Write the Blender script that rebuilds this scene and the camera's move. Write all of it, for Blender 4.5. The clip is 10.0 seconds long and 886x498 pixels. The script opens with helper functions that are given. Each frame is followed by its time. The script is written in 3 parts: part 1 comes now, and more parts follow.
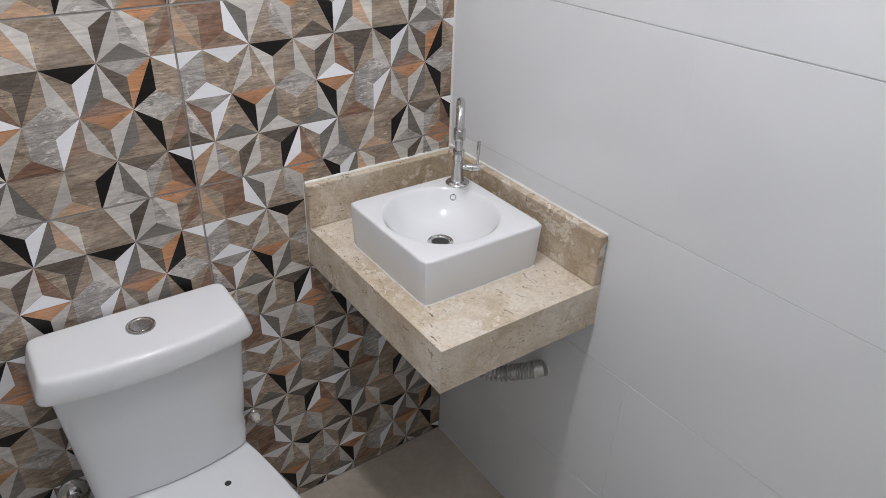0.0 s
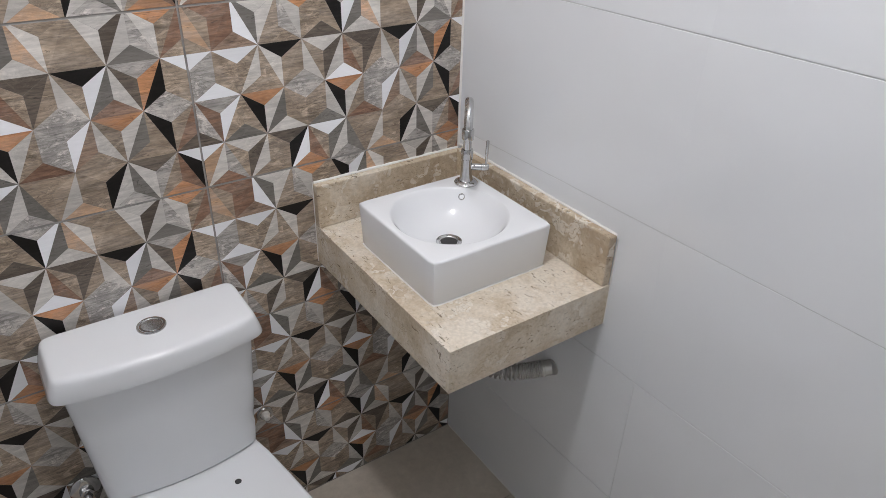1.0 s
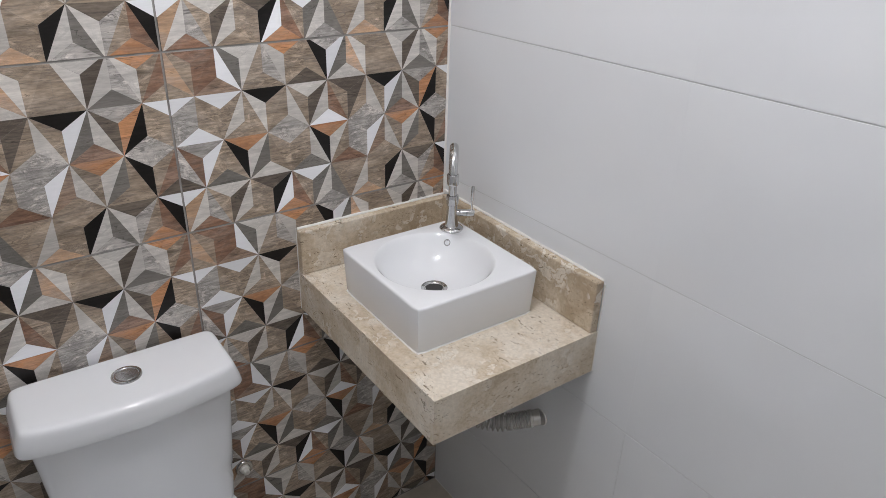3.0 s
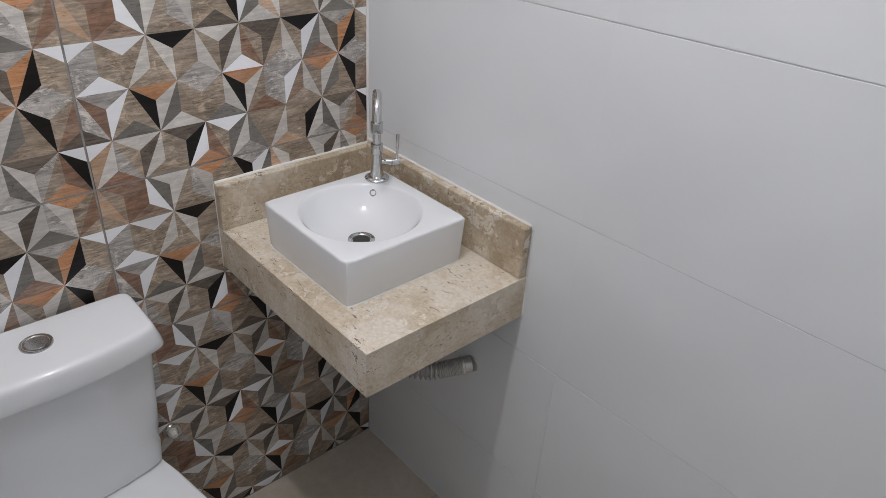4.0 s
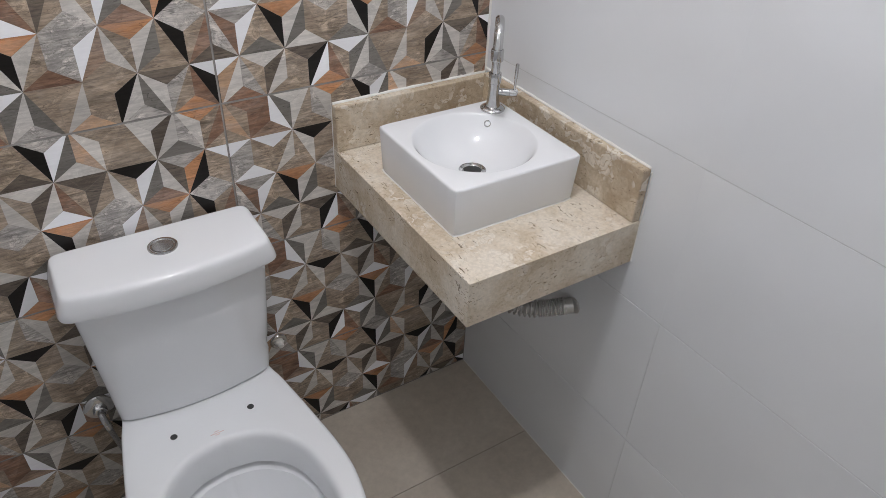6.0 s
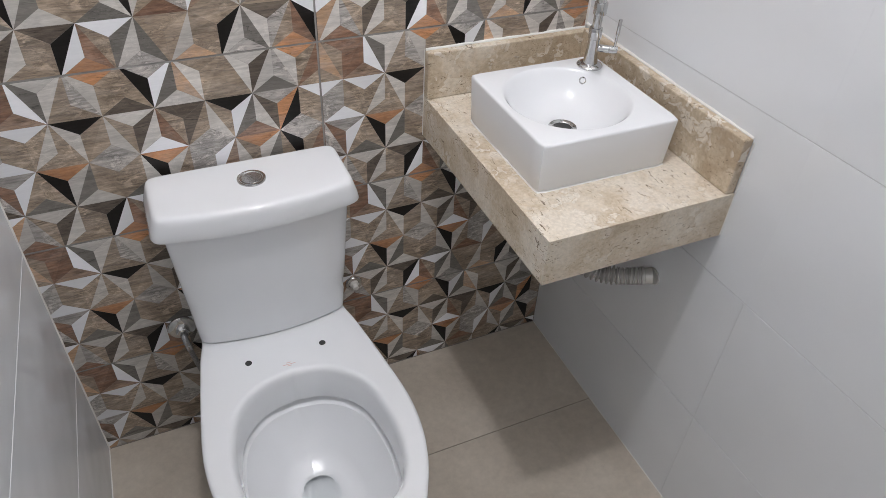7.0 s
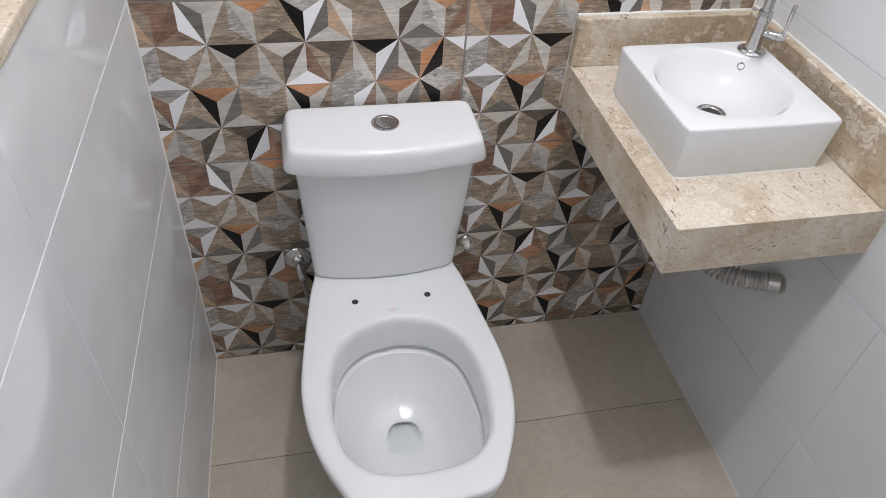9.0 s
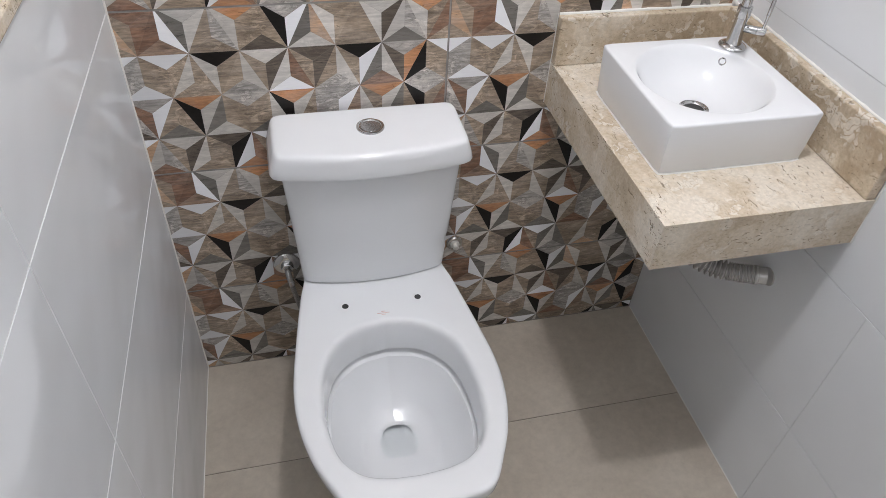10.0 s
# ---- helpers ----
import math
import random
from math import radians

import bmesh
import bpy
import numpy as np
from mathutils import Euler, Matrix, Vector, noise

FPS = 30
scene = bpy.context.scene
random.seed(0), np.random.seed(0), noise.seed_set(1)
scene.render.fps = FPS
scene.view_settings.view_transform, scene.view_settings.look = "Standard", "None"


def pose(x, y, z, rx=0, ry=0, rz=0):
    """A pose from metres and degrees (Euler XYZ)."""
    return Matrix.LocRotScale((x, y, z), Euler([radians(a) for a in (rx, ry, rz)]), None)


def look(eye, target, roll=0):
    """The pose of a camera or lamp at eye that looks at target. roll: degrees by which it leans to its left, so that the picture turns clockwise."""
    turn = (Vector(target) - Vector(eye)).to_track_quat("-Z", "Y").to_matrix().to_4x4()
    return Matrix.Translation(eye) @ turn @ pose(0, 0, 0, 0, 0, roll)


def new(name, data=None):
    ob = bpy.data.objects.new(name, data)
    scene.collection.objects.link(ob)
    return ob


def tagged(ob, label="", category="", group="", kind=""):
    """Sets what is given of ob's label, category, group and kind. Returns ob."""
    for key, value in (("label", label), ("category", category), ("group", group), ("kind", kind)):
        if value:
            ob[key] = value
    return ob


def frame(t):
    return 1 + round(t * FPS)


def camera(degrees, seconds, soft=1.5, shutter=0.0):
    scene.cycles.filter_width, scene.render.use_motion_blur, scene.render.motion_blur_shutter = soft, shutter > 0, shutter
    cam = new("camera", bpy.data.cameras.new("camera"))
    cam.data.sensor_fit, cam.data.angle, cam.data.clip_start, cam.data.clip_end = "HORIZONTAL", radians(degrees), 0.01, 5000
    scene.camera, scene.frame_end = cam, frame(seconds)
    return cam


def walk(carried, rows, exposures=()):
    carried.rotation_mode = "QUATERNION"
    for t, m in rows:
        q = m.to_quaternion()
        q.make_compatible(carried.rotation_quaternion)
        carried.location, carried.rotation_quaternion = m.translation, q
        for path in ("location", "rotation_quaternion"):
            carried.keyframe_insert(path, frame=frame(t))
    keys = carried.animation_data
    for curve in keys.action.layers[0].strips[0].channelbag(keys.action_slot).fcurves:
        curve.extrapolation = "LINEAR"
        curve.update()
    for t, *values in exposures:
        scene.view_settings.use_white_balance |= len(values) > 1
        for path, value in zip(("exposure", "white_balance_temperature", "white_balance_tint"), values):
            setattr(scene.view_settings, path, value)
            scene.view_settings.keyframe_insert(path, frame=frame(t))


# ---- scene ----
cam = camera(64.6, 10.0, soft=0.5)
PATH = [
    (0, (-0.9160, -1.2455, 1.5478), (0.0900, 0.1356, 0.5277), 2.10),
    (0.5, (-0.9138, -1.2434, 1.5541), (0.0767, 0.1439, 0.5273), 1.71),
    (1, (-0.9123, -1.2429, 1.5570), (0.0675, 0.1471, 0.5235), 1.62),
    (1.5, (-0.9131, -1.2448, 1.5539), (0.0503, 0.1575, 0.5217), 1.54),
    (2, (-0.9141, -1.2451, 1.5456), (0.0375, 0.1920, 0.5509), 1.23),
    (2.2, (-0.9121, -1.2421, 1.5466), (0.0380, 0.2113, 0.5745), 0.67),
    (3.3, (-0.8894, -1.2320, 1.5364), (0.2107, 0.1643, 0.6419), 2.35),
    (3.5, (-0.8860, -1.2260, 1.5338), (0.2575, 0.1204, 0.6175), 2.44),
    (4, (-0.8868, -1.2204, 1.5296), (0.2788, 0.0253, 0.5049), 3.44),
    (4.5, (-0.8871, -1.2291, 1.5278), (0.2161, 0.0188, 0.4389), 3.46),
    (5, (-0.8882, -1.2241, 1.5222), (0.1486, 0.0486, 0.3973), 2.80),
    (5.2, (-0.8914, -1.2175, 1.5198), (0.1274, 0.0594, 0.3833), 2.59),
    (6.3, (-0.8934, -1.2079, 1.5040), (-0.0687, 0.1434, 0.2982), 3.08),
    (6.5, (-0.8942, -1.2113, 1.4988), (-0.1093, 0.1440, 0.2710), 3.28),
    (7, (-0.8993, -1.2081, 1.4912), (-0.2308, 0.1667, 0.2173), 3.23),
    (7.5, (-0.9047, -1.2047, 1.4841), (-0.3418, 0.1874, 0.1783), 4.43),
    (8, (-0.9163, -1.2071, 1.4826), (-0.4466, 0.2056, 0.1620), 4.90),
    (8.5, (-0.9184, -1.2041, 1.4776), (-0.5065, 0.2104, 0.1399), 5.21),
    (9, (-0.9196, -1.2013, 1.4773), (-0.5467, 0.2048, 0.1193), 4.93),
    (9.5, (-0.9184, -1.2042, 1.4806), (-0.5347, 0.2032, 0.1270), 3.96),
    (10, (-0.9161, -1.2008, 1.4809), (-0.5169, 0.1999, 0.1249), 4.04),
]
walk(cam, [(t, look(eye, target, roll)) for t, eye, target, roll in PATH],
     [(0, 0.17), (2, 0.19), (3.5, 0.06), (4.5, -0.04), (5, 0.02), (6.5, 0.27), (7, 0.38), (8, 0.52), (9, 0.5), (10, 0.49)])

# ---- light ----
world = bpy.data.worlds.new("world")
scene.world = world
world.use_nodes = True
world.node_tree.nodes["Background"].inputs[0].default_value = (0.8, 0.85, 1.0, 1)
world.node_tree.nodes["Background"].inputs[1].default_value = 0.05

# one round lamp hanging from the ceiling, over the middle of the room
lamp = bpy.data.lights.new("ceiling_lamp", "POINT")
lamp.shadow_soft_size, lamp.energy, lamp.color = 0.04, 17.5, (0.975, 0.963, 0.998)
lamp.use_soft_falloff = False
new("ceiling_lamp", lamp).location = (-0.609, -0.622, 2.45)
# the bright end of its bulb, facing down
bulb = bpy.data.lights.new("lamp_bulb", "AREA")
bulb.shape, bulb.size, bulb.energy, bulb.color = "DISK", 0.07, 2.0, (0.975, 0.963, 0.998)
new("lamp_bulb", bulb).location = (-0.609, -0.622, 2.39)



# ---- materials ----
def material(name, rough=0.4, metal=0.0):
    m = bpy.data.materials.new(name)
    m.use_nodes = True
    b = m.node_tree.nodes["Principled BSDF"]
    b.inputs["Roughness"].default_value, b.inputs["Metallic"].default_value = rough, metal
    return m, m.node_tree, b


def node(tree, kind, **values):
    n = tree.nodes.new(kind)
    for k, v in values.items():
        n.inputs[k.replace("_", " ")].default_value = v
    return n


def coords(tree, scale=(1, 1, 1), turn=(0, 0, 0)):
    c = tree.nodes.new("ShaderNodeTexCoord")
    m = node(tree, "ShaderNodeMapping", Scale=scale, Rotation=turn)
    tree.links.new(c.outputs["Object"], m.inputs["Vector"])
    return m.outputs["Vector"]


def noise_tex(tree, vec, scale, detail=5.0, rough=0.6, distort=0.0):
    n = node(tree, "ShaderNodeTexNoise", Scale=scale, Detail=detail, Roughness=rough, Distortion=distort)
    tree.links.new(vec, n.inputs["Vector"])
    return n.outputs["Fac"]


def ramp(tree, fac, *stops):
    r = tree.nodes.new("ShaderNodeValToRGB")
    e = r.color_ramp.elements
    while len(e) < len(stops):
        e.new(0.5)
    for s, (p, c) in zip(e, stops):
        s.position, s.color = p, (*c, 1) if len(c) == 3 else c
    tree.links.new(fac, r.inputs["Fac"])
    return r.outputs["Color"]


def mix(tree, fac, a, b, how="MIX"):
    m = tree.nodes.new("ShaderNodeMix")
    m.data_type, m.blend_type = "RGBA", how
    for sock, v in ((m.inputs["Factor"], fac), (m.inputs[6], a), (m.inputs[7], b)):
        if isinstance(v, (int, float)):
            sock.default_value = v
        elif isinstance(v, tuple):
            sock.default_value = (*v, 1)
        else:
            tree.links.new(v, sock)
    return m.outputs[2]


def bump(tree, b, height, strength, distance):
    n = node(tree, "ShaderNodeBump", Strength=strength, Distance=distance)
    tree.links.new(height, n.inputs["Height"])
    tree.links.new(n.outputs["Normal"], b.inputs["Normal"])


def grey(v):
    return (v, v, v)


def shade(c, f):
    return tuple(min(1.0, v * f) for v in c)


def print_material(name, base, grain, vein, rough=0.28, worn=0.0):
    """Glazed print: soft wood streaks along the tile's length, a few dark cracks, swirled pale veins."""
    m, t, b = material(name, rough)
    b.inputs["Specular IOR Level"].default_value = 0.3
    streak = noise_tex(t, coords(t, (7, 1, 70)), 1.0, 6, 0.62, 0.5)
    fine = noise_tex(t, coords(t, (40, 1, 260)), 1.0, 4, 0.7)
    cloud = noise_tex(t, coords(t, (20, 1, 40)), 1.0, 8, 0.74, 2.6)
    broad = noise_tex(t, coords(t, (16, 1, 22)), 1.0, 3, 0.55, 0.6)
    place = ramp(t, noise_tex(t, coords(t, (13, 1, 13)), 1.0, 2), (0.42, grey(0)), (0.56, grey(1)))
    c = mix(t, ramp(t, streak, (0.34, grey(0)), (0.64, grey(1))), shade(base, 1 - 0.7 * grain), shade(base, 1 + 0.42 * grain))
    c = mix(t, 1.0, c, ramp(t, broad, (0.3, grey(1 - 0.45 * grain)), (0.7, grey(1 + 0.4 * grain))), "MULTIPLY")
    c = mix(t, mix(t, 1.0, ramp(t, cloud, (0.488, grey(0)), (0.512, grey(0.9 * vein)), (0.54, grey(0))), place, "MULTIPLY"), c, shade(base, 0.42))
    c = mix(t, mix(t, 1.0, ramp(t, cloud, (0.38, grey(vein)), (0.475, grey(0))), place, "MULTIPLY"), c, shade(base, 1.6))
    if grain > 0.2 and base[0] > 0.1:
        crack = noise_tex(t, coords(t, (5, 1, 52)), 1.0, 4, 0.5, 1.2)
        knots = ramp(t, noise_tex(t, coords(t, (9, 1, 15)), 1.0, 2), (0.40, grey(0)), (0.50, grey(1)))
        c = mix(t, mix(t, 1.0, ramp(t, crack, (0.474, grey(0)), (0.482, grey(1.0)), (0.492, grey(0))), knots, "MULTIPLY"), c, shade(base, 0.35))
        c = mix(t, ramp(t, crack, (0.56, grey(0)), (0.568, grey(0.35)), (0.582, grey(0))), c, shade(base, 1.4))
    if worn:
        patch = noise_tex(t, coords(t, (11, 1, 26)), 1.0, 6, 0.68, 0.8)
        c = mix(t, ramp(t, patch, (0.46, grey(0)), (0.58, grey(worn))), c, (0.43, 0.385, 0.345))
    geo = t.nodes.new("ShaderNodeNewGeometry")
    tone = ramp(t, geo.outputs["Random Per Island"], (0.0, grey(0.86)), (1.0, grey(1.12)))
    c = mix(t, 1.0, c, tone, "MULTIPLY")
    c = mix(t, 1.0, c, ramp(t, fine, (0.36, grey(1 - 0.6 * grain)), (0.62, grey(1 + 0.35 * grain))), "MULTIPLY")
    t.links.new(c, b.inputs["Base Color"])
    return m


PRINT = {
    "W": print_material("print_white", (0.84, 0.845, 0.86), 0.04, 0.0),
    "K": print_material("print_black", (0.012, 0.010, 0.009), 0.4, 0.0),
    "O": print_material("print_orange", (0.52, 0.255, 0.125), 0.3, 0.15, worn=0.2),
    "P": print_material("print_peach", (0.57, 0.37, 0.235), 0.3, 0.4, worn=0.4),
    "B": print_material("print_brown", (0.275, 0.158, 0.105), 0.5, 0.3, worn=0.2),
    "N": print_material("print_umber", (0.345, 0.24, 0.175), 0.48, 0.3, worn=0.2),
    "T": print_material("print_taupe", (0.385, 0.302, 0.226), 0.5, 0.8, worn=0.2),
    "M": print_material("print_dark_taupe", (0.15, 0.122, 0.098), 0.42, 0.4),
    "G": print_material("print_grey", (0.205, 0.19, 0.17), 0.24, 0.3),
    "L": print_material("print_light_grey", (0.60, 0.57, 0.53), 0.2, 0.25),
    "S": print_material("print_stone", (0.45, 0.42, 0.39), 0.42, 1.0),
}
LETTERS = "".join(PRINT)


def white_glaze():
    m, t, b = material("white_wall_glaze", 0.2)
    w = noise_tex(t, coords(t, (3, 3, 3)), 1.0, 2)
    f = noise_tex(t, coords(t, (60, 60, 60)), 1.0, 2)
    t.links.new(ramp(t, w, (0.3, (0.715, 0.735, 0.755)), (0.7, (0.745, 0.765, 0.782))), b.inputs["Base Color"])
    t.links.new(ramp(t, f, (0.3, grey(0.03)), (0.7, grey(0.06))), b.inputs["Roughness"])
    bump(t, b, noise_tex(t, coords(t, (7, 7, 10)), 1.0, 0.6), 0.24, 0.012)
    return m


def plain(name, base, rough, vary=0.1, scale=25.0, metal=0.0, relief=0.0):
    m, t, b = material(name, rough, metal)
    n = noise_tex(t, coords(t, (scale,) * 3), 1.0, 5)
    t.links.new(ramp(t, n, (0.3, shade(base, 1 - vary)), (0.7, shade(base, 1 + vary))), b.inputs["Base Color"])
    if relief:
        bump(t, b, n, relief, 0.002)
    return m


def travertine(name, dash, turn, clast_share, dark_share):
    """Beige travertine: cloudy ground, pale clasts with brown rims, short dark seams stretched by dash."""
    m, t, b = material(name, 0.15)
    v = coords(t, (1, 1, 1))
    warp = node(t, "ShaderNodeTexNoise", Scale=22.0, Detail=5.0)
    t.links.new(v, warp.inputs["Vector"])
    off = node(t, "ShaderNodeVectorMath")
    off.operation = "MULTIPLY_ADD"
    t.links.new(warp.outputs["Color"], off.inputs[0])
    off.inputs[1].default_value = (0.085,) * 3
    t.links.new(v, off.inputs[2])
    vec = off.outputs["Vector"]
    ground = noise_tex(t, vec, 10.0, 8, 0.66)
    k = dark_share
    c = ramp(t, ground, (0.30 + k, (0.44, 0.345, 0.24)), (0.47 + k, (0.60, 0.505, 0.38)), (0.63 + k, (0.72, 0.65, 0.545)))
    zone = ramp(t, noise_tex(t, v, 9.0, 3), (0.52 - clast_share, grey(0)), (0.60 - clast_share, grey(1)))
    clast = node(t, "ShaderNodeTexVoronoi", Scale=56.0, Randomness=1.0)
    t.links.new(vec, clast.inputs["Vector"])
    edge = node(t, "ShaderNodeTexVoronoi", Scale=56.0, Randomness=1.0)
    edge.feature = "DISTANCE_TO_EDGE"
    t.links.new(vec, edge.inputs["Vector"])
    sep = t.nodes.new("ShaderNodeSeparateColor")
    t.links.new(clast.outputs["Color"], sep.inputs[0])
    pick = mix(t, 1.0, ramp(t, sep.outputs[0], (0.62, grey(0)), (0.66, grey(1))), zone, "MULTIPLY")
    body = mix(t, 1.0, pick, ramp(t, edge.outputs["Distance"], (0.03, grey(0)), (0.07, grey(0.9))), "MULTIPLY")
    c = mix(t, body, c, (0.74, 0.68, 0.585))
    rim = mix(t, 1.0, pick, ramp(t, edge.outputs["Distance"], (0.015, grey(0.16)), (0.04, grey(0))), "MULTIPLY")
    c = mix(t, rim, c, (0.27, 0.195, 0.125))
    # short dark seams and pits, in flocks
    flock = ramp(t, noise_tex(t, v, 13.0, 2), (0.42, grey(0.12)), (0.58, grey(1)))
    seam = noise_tex(t, coords(t, dash, turn), 1.0, 7, 0.68, 1.3)
    c = mix(t, mix(t, 1.0, ramp(t, seam, (0.380, grey(0.95)), (0.400, grey(0))), flock, "MULTIPLY"), c, (0.15, 0.11, 0.07))
    hair = noise_tex(t, vec, 19.0, 9, 0.7, 0.8)
    c = mix(t, mix(t, 1.0, ramp(t, hair, (0.492, grey(0)), (0.5, grey(0.45)), (0.508, grey(0))), zone, "MULTIPLY"), c, (0.24, 0.17, 0.11))
    c = mix(t, 1.0, c, ramp(t, noise_tex(t, v, 170.0, 4), (0.3, grey(0.87)), (0.7, grey(1.08))), "MULTIPLY")
    t.links.new(c, b.inputs["Base Color"])
    return m


def floor_glaze():
    m, t, b = material("beige_floor_porcelain", 0.3)
    big = noise_tex(t, coords(t, (4, 4, 4)), 1.0, 5, 0.6, 0.5)
    fine = noise_tex(t, coords(t, (45, 45, 45)), 1.0, 6, 0.7)
    c = ramp(t, big, (0.3, (0.43, 0.378, 0.312)), (0.7, (0.56, 0.505, 0.43)))
    c = mix(t, 1.0, c, ramp(t, fine, (0.3, grey(0.9)), (0.7, grey(1.08))), "MULTIPLY")
    t.links.new(c, b.inputs["Base Color"])
    t.links.new(ramp(t, fine, (0.3, grey(0.27)), (0.7, grey(0.4))), b.inputs["Roughness"])
    return m


def porcelain():
    m, t, b = material("white_porcelain", 0.075)
    n = noise_tex(t, coords(t, (8, 8, 8)), 1.0, 2)
    t.links.new(ramp(t, n, (0.3, (0.775, 0.79, 0.805)), (0.7, (0.79, 0.805, 0.82))), b.inputs["Base Color"])
    b.inputs["Specular IOR Level"].default_value = 0.5
    return m


def chrome():
    m, t, b = material("chrome", 0.07, 1.0)
    n = noise_tex(t, coords(t, (90, 90, 90)), 1.0, 3)
    t.links.new(ramp(t, n, (0.3, grey(0.52)), (0.7, grey(0.60))), b.inputs["Base Color"])
    t.links.new(ramp(t, n, (0.3, grey(0.03)), (0.7, grey(0.08))), b.inputs["Roughness"])
    return m


def water_clear():
    m, t, b = material("water", 0.08)
    b.inputs["Transmission Weight"].default_value, b.inputs["IOR"].default_value = 1.0, 1.33
    b.inputs["Base Color"].default_value = (0.95, 0.98, 0.98, 1)
    return m


STONE_TOP = travertine("travertine_top", (125, 46, 60), (0, 0, 0.75), 0.05, -0.04)
STONE_APRON = travertine("travertine_apron", (62, 62, 170), (0.08, 0.06, 0), -0.01, -0.02)
STONE_SPLASH = travertine("travertine_splash", (60, 60, 150), (0.5, 0.3, 0), 0.09, 0.13)
STONE_BACK = travertine("travertine_back_splash", (60, 60, 150), (0.5, 0.3, 0), 0.04, 0.07)
GLAZE, FLOOR, PORCELAIN, CHROME, WATER = white_glaze(), floor_glaze(), porcelain(), chrome(), water_clear()
WHITE_GROUT = plain("white_grout", (0.72, 0.72, 0.72), 0.8, 0.08, 60, relief=0.3)
GREY_GROUT = plain("grey_grout", (0.29, 0.275, 0.26), 0.85, 0.35, 18, relief=0.3)
FLOOR_GROUT = plain("brown_floor_grout", (0.2, 0.175, 0.15), 0.9, 0.2, 50, relief=0.3)
PLASTER = plain("white_plaster", (0.84, 0.84, 0.84), 0.7, 0.03, 12, relief=0.15)
FRONT_PAINT = plain("white_wall_paint", (0.80, 0.80, 0.79), 0.75, 0.06, 10, relief=0.15)
RIGHT_GROUT = plain("light_grey_grout", (0.56, 0.565, 0.57), 0.8, 0.08, 60, relief=0.3)
TILE_BODY = plain("pale_tile_body", (0.22, 0.21, 0.195), 0.6, 0.1, 40)
SILICONE = plain("white_silicone", (0.76, 0.75, 0.72), 0.45, 0.06, 60, relief=0.3)
SATIN = plain("satin_chrome", (0.5, 0.5, 0.5), 0.24, 0.05, 60, metal=0.9)
HOSE = plain("grey_corrugated_plastic", (0.60, 0.595, 0.58), 0.18, 0.12, 30, metal=0.45)
NYLON = plain("white_nylon", (0.72, 0.7, 0.66), 0.35, 0.08, 40)
# near-black that paints the shade inside holes which aren't hollowed out
HOLE_SHADE = plain("hole_shade", (0.035, 0.035, 0.035), 0.6, 0.2, 40)
RED_INK = plain("faded_red_ink", (0.70, 0.47, 0.44), 0.4, 0.15, 200)
BRAID = plain("braided_steel", (0.3, 0.29, 0.28), 0.4, 0.35, 400, metal=0.8, relief=0.5)


# ---- helpers for building ----
def part(name, bm, mat, parent=None, label="", smooth=False):
    me = bpy.data.meshes.new(name)
    bmesh.ops.recalc_face_normals(bm, faces=bm.faces)
    if smooth:
        for e in bm.edges:
            e.smooth = len(e.link_faces) < 2 or e.calc_face_angle() < 0.62
    bm.to_mesh(me)
    bm.free()
    for m in mat if isinstance(mat, (list, tuple)) else [mat]:
        me.materials.append(m)
    if smooth:
        for p in me.polygons:
            p.use_smooth = True
    ob = new(name, me)
    ob.parent = parent
    if label:
        tagged(ob, label)
    return ob


def box(x0, x1, y0, y1, z0, z1, bevel=0.0, segments=2, bm=None):
    own = bmesh.new()
    bmesh.ops.create_cube(own, size=1)
    for v in own.verts:
        v.co = Vector(((x0 + x1) / 2 + v.co.x * (x1 - x0), (y0 + y1) / 2 + v.co.y * (y1 - y0), (z0 + z1) / 2 + v.co.z * (z1 - z0)))
    if bevel:
        bmesh.ops.bevel(own, geom=list(own.edges), offset=bevel, segments=segments, profile=0.5, affect="EDGES")
    if bm is None:
        return own
    me = bpy.data.meshes.new("tmp")
    own.to_mesh(me)
    own.free()
    bm.from_mesh(me)
    bpy.data.meshes.remove(me)
    return bm


def loft(rings, cap_start=True, cap_end=True, bm=None):
    """Skin closed rings of equally many points."""
    bm = bm or bmesh.new()
    vs = [[bm.verts.new(p) for p in r] for r in rings]
    n = len(vs[0])
    for a, b in zip(vs, vs[1:]):
        for k in range(n):
            bm.faces.new((a[k], a[(k + 1) % n], b[(k + 1) % n], b[k]))
    if cap_start:
        bm.faces.new(vs[0][::-1])
    if cap_end:
        bm.faces.new(vs[-1])
    return bm


def turned(profile, at, axis=(0, 0, 1), n=32, bm=None, caps=True):
    """A body of revolution: profile of (radius, height) along axis from the point at."""
    q = Vector((0, 0, 1)).rotation_difference(Vector(axis).normalized())
    rings = [[Vector(at) + q @ Vector((r * math.cos(2 * math.pi * k / n), r * math.sin(2 * math.pi * k / n), h)) for k in range(n)] for r, h in profile]
    return loft(rings, caps, caps, bm)


def tube(points, radius, n=16, steps=8, bm=None):
    """A round tube along a smooth line through the points; radius is a number or a function of the way along, 0 to 1."""
    line = spline(points, steps)
    rings, side = [], None
    for k, p in enumerate(line):
        ahead = (line[min(k + 1, len(line) - 1)] - line[max(k - 1, 0)]).normalized()
        side = ahead.orthogonal().normalized() if side is None else (side - ahead * side.dot(ahead)).normalized()
        up = ahead.cross(side)
        r = radius(k / (len(line) - 1)) if callable(radius) else radius
        rings.append([p + r * (math.cos(2 * math.pi * j / n) * side + math.sin(2 * math.pi * j / n) * up) for j in range(n)])
    return loft(rings, True, True, bm)


